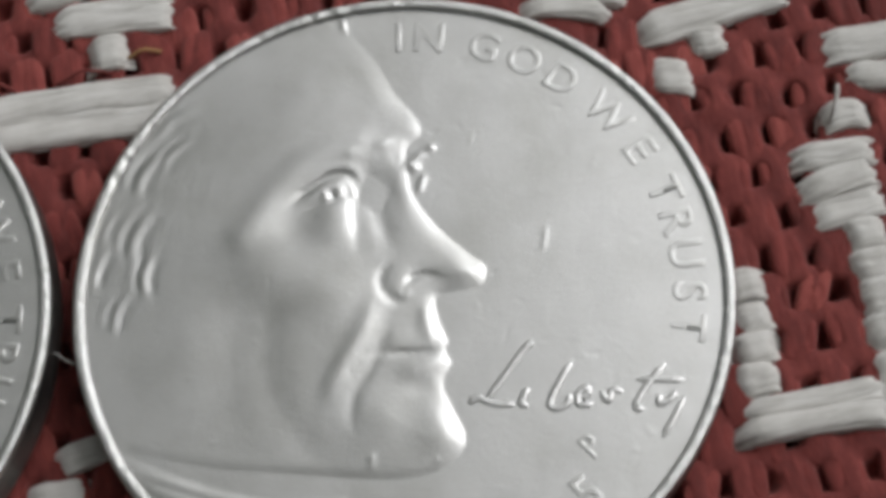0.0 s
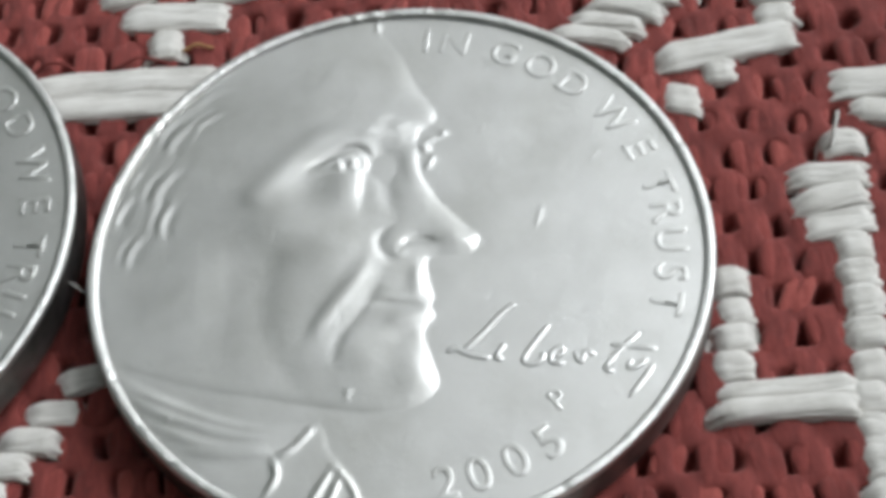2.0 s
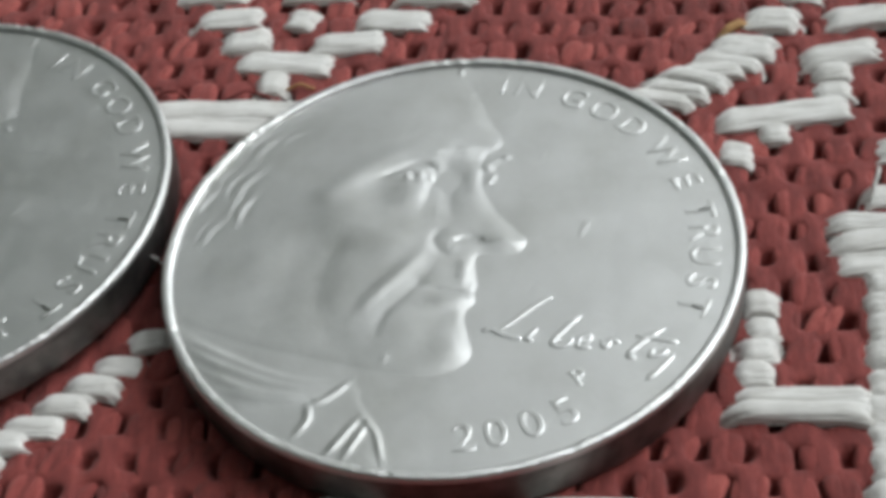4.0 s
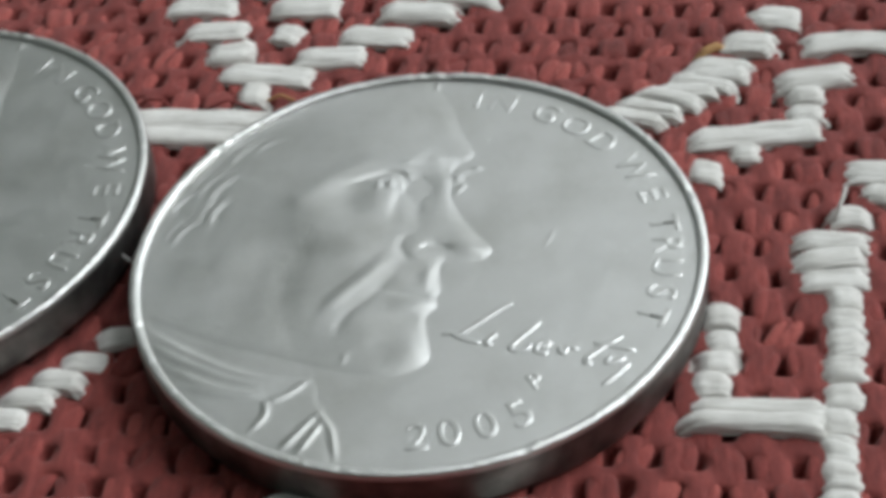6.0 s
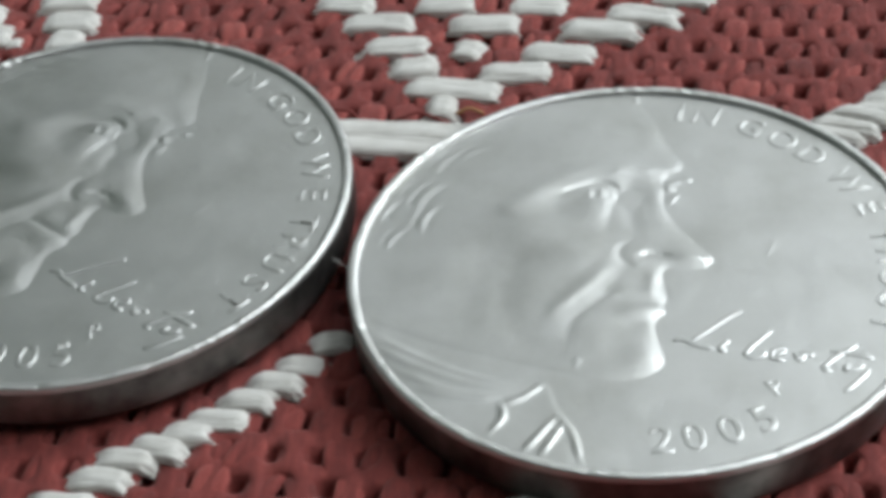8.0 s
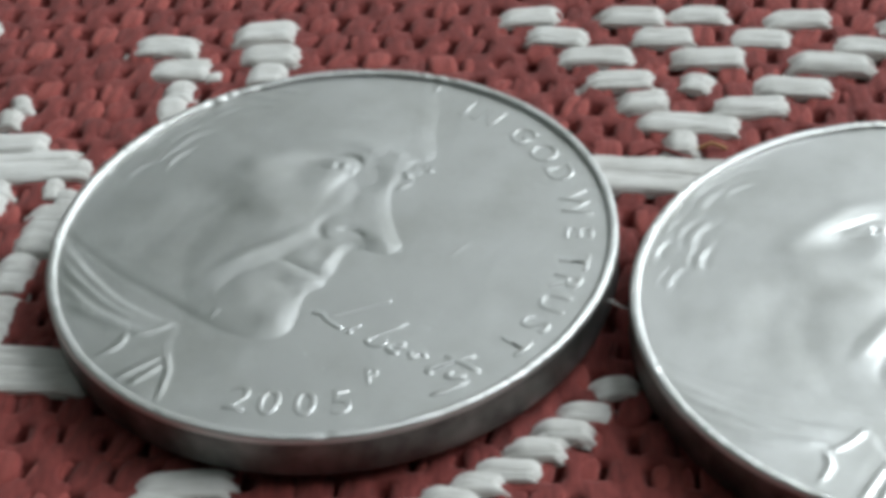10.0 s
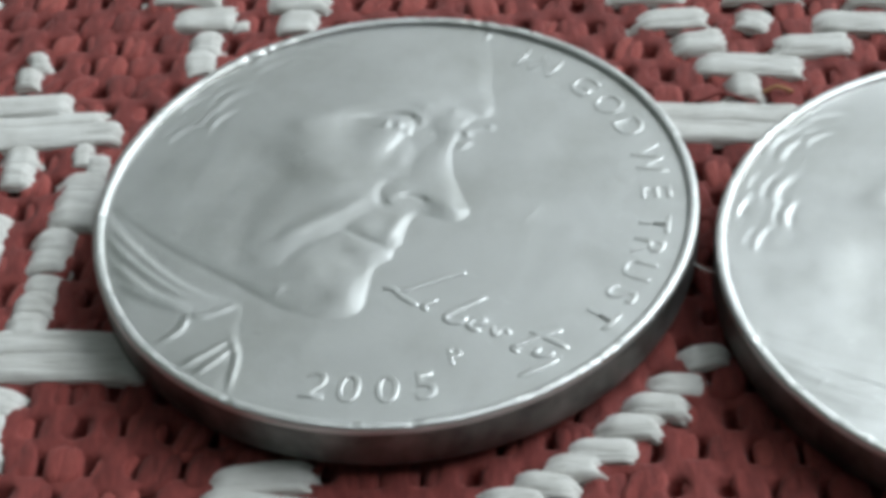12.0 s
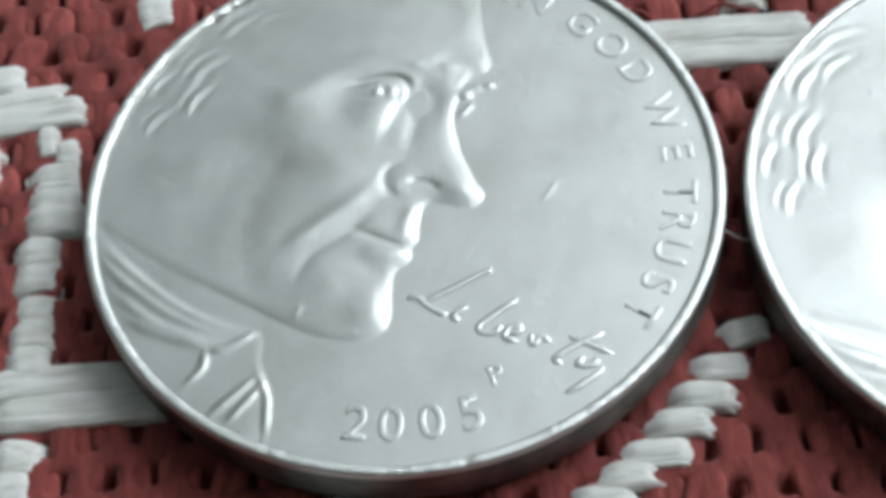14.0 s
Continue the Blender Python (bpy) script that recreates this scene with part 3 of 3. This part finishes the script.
# chevron above the gap between the coins
stitches(0.14, (-0.85, 1.21, -0.72, 1.20), (-0.96, 1.37, -0.53, 1.31), (-1.04, 1.53, -0.83, 1.52), (-0.64, 1.47, -0.32, 1.45), (-1.17, 1.69, -0.87, 1.68),
         (-0.45, 1.61, -0.12, 1.57), (-1.28, 1.87, -0.95, 1.86), (-0.28, 1.75, 0.07, 1.72), (-1.42, 2.05, -1.14, 2.03), (-0.08, 1.89, 0.25, 1.82),
         (0.14, 2.03, 0.43, 1.96), (-0.75, 1.66, -0.62, 1.62), (-0.79, 1.85, -0.46, 1.82), (-0.95, 2.02, -0.67, 2.00), (-0.53, 1.99, -0.25, 1.94),
         (-1.54, 2.22, -1.26, 2.20), (0.30, 2.17, 0.60, 2.12), (-1.09, 2.18, -0.80, 2.17), (-0.36, 2.13, -0.06, 2.09), (-0.76, 2.19, -0.50, 2.16))
# band that runs under both coins
stitches(0.13, (-1.32, 1.075, -0.60, 1.005), (-1.30, 0.985, -0.58, 0.915))
# stepped rope at the upper edge of the coin
stitches(0.085, (0.66, 0.985, 0.94, 0.88), (0.74, 1.035, 1.02, 0.93), (0.82, 1.085, 1.10, 0.98), (0.90, 1.135, 1.17, 1.035), (0.96, 1.19, 1.24, 1.09))
stitches(0.15, (1.05, 1.27, 1.31, 1.18), (1.20, 1.42, 1.43, 1.36), (1.34, 1.60, 1.56, 1.56), (1.47, 1.80, 1.69, 1.78), (1.60, 1.98, 1.82, 1.96))
# hooked figure beside it
stitches(0.14, (1.53, 1.36, 1.97, 1.32), (1.40, 1.12, 1.72, 1.14), (1.03, 0.77, 1.56, 0.81), (1.02, 0.60, 1.16, 0.58), (1.61, 0.55, 1.95, 0.51))
stitches(0.11, (1.44, 1.03, 1.60, 1.02), (1.43, 0.92, 1.58, 0.91), (1.19, 0.69, 1.31, 0.69), (1.65, 0.42, 1.95, 0.39), (1.53, 0.28, 1.68, 0.27),
         (1.38, 0.16, 1.66, 0.15), (1.36, 0.06, 1.64, 0.05), (1.36, -0.04, 1.63, -0.05))
# ladder and angle
stitches(0.13, (1.47, -0.14, 1.60, -0.14), (1.45, -0.25, 1.59, -0.25), (1.44, -0.36, 1.58, -0.36), (1.42, -0.48, 1.57, -0.48), (1.40, -0.60, 1.54, -0.60),
         (1.38, -0.72, 1.51, -0.72), (1.37, -0.84, 1.50, -0.84), (1.36, -0.95, 1.49, -0.95), (1.34, -1.07, 1.48, -1.07), (1.33, -1.18, 1.47, -1.18))
stitches(0.118, (1.02, -0.23, 1.15, -0.23), (1.02, -0.33, 1.15, -0.33), (0.99, -0.43, 1.13, -0.43), (0.96, -0.53, 1.10, -0.53))
stitches(0.09, (0.95, -0.645, 1.41, -0.64), (0.92, -0.72, 1.40, -0.725))
# slanting rope between the coins
stitches(0.10, (-1.21, -0.22, -1.05, -0.21), (-1.32, -0.31, -1.14, -0.33), (-1.41, -0.40, -1.21, -0.44), (-1.51, -0.48, -1.30, -0.52), (-1.63, -0.57, -1.39, -0.60),
         (-1.70, -0.64, -1.50, -0.66), (-1.80, -0.70, -1.59, -0.74), (-1.91, -0.77, -1.69, -0.79), (-1.99, -0.86, -1.76, -0.88), (-2.10, -0.94, -1.87, -0.95),
         (-2.20, -1.02, -1.98, -1.04), (-2.30, -1.10, -2.08, -1.12))
# floats at the near edges of the coins
stitches(0.13, (-0.53, -1.02, -0.26, -1.05), (0.22, -1.08, 0.61, -1.09), (-1.28, -1.05, -1.06, -1.03), (-1.40, -1.15, -1.18, -1.14), (-2.76, -0.63, -2.42, -0.64),
         (-2.78, -0.74, -2.37, -0.77), (-2.80, -0.86, -2.60, -0.87))
# cross and ladder beyond the other coin
stitches(0.135, (-3.66, 1.64, -3.59, 1.66), (-3.70, 1.52, -3.60, 1.53), (-3.96, 1.35, -3.45, 1.33), (-3.93, 1.24, -3.30, 1.22), (-3.91, 1.15, -3.23, 1.16),
         (-3.67, 1.03, -3.54, 1.04), (-3.67, 0.93, -3.54, 0.93), (-3.40, 1.03, -3.33, 1.03), (-3.34, 0.95, -3.25, 0.96), (-3.43, 0.86, -3.25, 0.85),
         (-3.44, 0.76, -3.25, 0.75), (-3.45, 0.66, -3.25, 0.66))
stitches(0.13, (-3.48, 0.55, -3.34, 0.54), (-3.49, 0.44, -3.34, 0.43), (-3.49, 0.32, -3.35, 0.32), (-3.51, 0.21, -3.36, 0.20), (-3.52, 0.10, -3.37, 0.10),
         (-3.60, 0.03, -3.02, -0.03), (-3.58, -0.075, -2.99, -0.125), (-3.57, -0.23, -3.42, -0.24), (-3.58, -0.34, -3.44, -0.34), (-3.75, 0.64, -3.59, 0.62),
         (-3.75, 0.52, -3.60, 0.51), (-3.59, -0.45, -3.45, -0.45))
# figures above the other coin
stitches(0.16, (-3.20, 2.07, -2.89, 2.05), (-3.10, 1.88, -2.82, 1.88), (-3.00, 1.70, -2.87, 1.70), (-3.02, 1.56, -2.88, 1.58), (-2.75, 2.13, -2.46, 2.13),
         (-2.70, 1.96, -2.43, 1.97), (-2.65, 1.81, -2.47, 1.80), (-4.10, 2.25, -3.85, 2.26), (-4.06, 2.07, -3.87, 2.07), (-4.03, 1.92, -3.90, 1.91))
stitches(0.07, (-2.83, 1.82, -2.76, 1.82))


def fibre(name, points, radius, mat, label):
    path = curve_through([p[:2] for p in points], 5)
    heights = np.interp(np.linspace(0, 1, len(path)), np.linspace(0, 1, len(points)), [p[2] for p in points])
    verts, faces = tube([(x, y, z) for (x, y), z in zip(path, heights)], [radius] * len(path), 6)
    return link_mesh(name, verts, faces, mat, cloth, label)


fibre("loose_thread", [(1.555, 0.27, 0.0), (1.57, 0.30, 0.05), (1.59, 0.34, 0.075), (1.60, 0.37, 0.08)], 0.008, WHITE_YARN, "short loose white thread end")
fibre("knot", [(1.10, 1.31, -0.02), (1.14, 1.34, 0.015), (1.19, 1.37, 0.015), (1.22, 1.39, -0.02)], 0.02, OCHRE_YARN, "small ochre yarn knot")
fibre("lint", [(-1.20, 0.135, 0.11), (-1.13, 0.10, 0.135), (-1.08, 0.05, 0.14), (-1.03, 0.035, 0.15)], 0.0025, WHITE_YARN, "thin pale lint fibre")
fibre("loose_thread", [(-1.30, 1.17, -0.02), (-1.24, 1.19, 0.02), (-1.17, 1.17, 0.03), (-1.12, 1.14, -0.02)], 0.009, RED_YARN, "loose red thread loop")
fibre("loose_thread", [(-0.98, 1.13, 0.0), (-0.88, 1.145, 0.03), (-0.78, 1.12, 0.0)], 0.008, RED_YARN, "loose red thread loop")
fibre("loose_thread", [(-0.72, 1.165, 0.0), (-0.66, 1.175, 0.02), (-0.60, 1.16, 0.0)], 0.007, OCHRE_YARN, "short ochre thread")
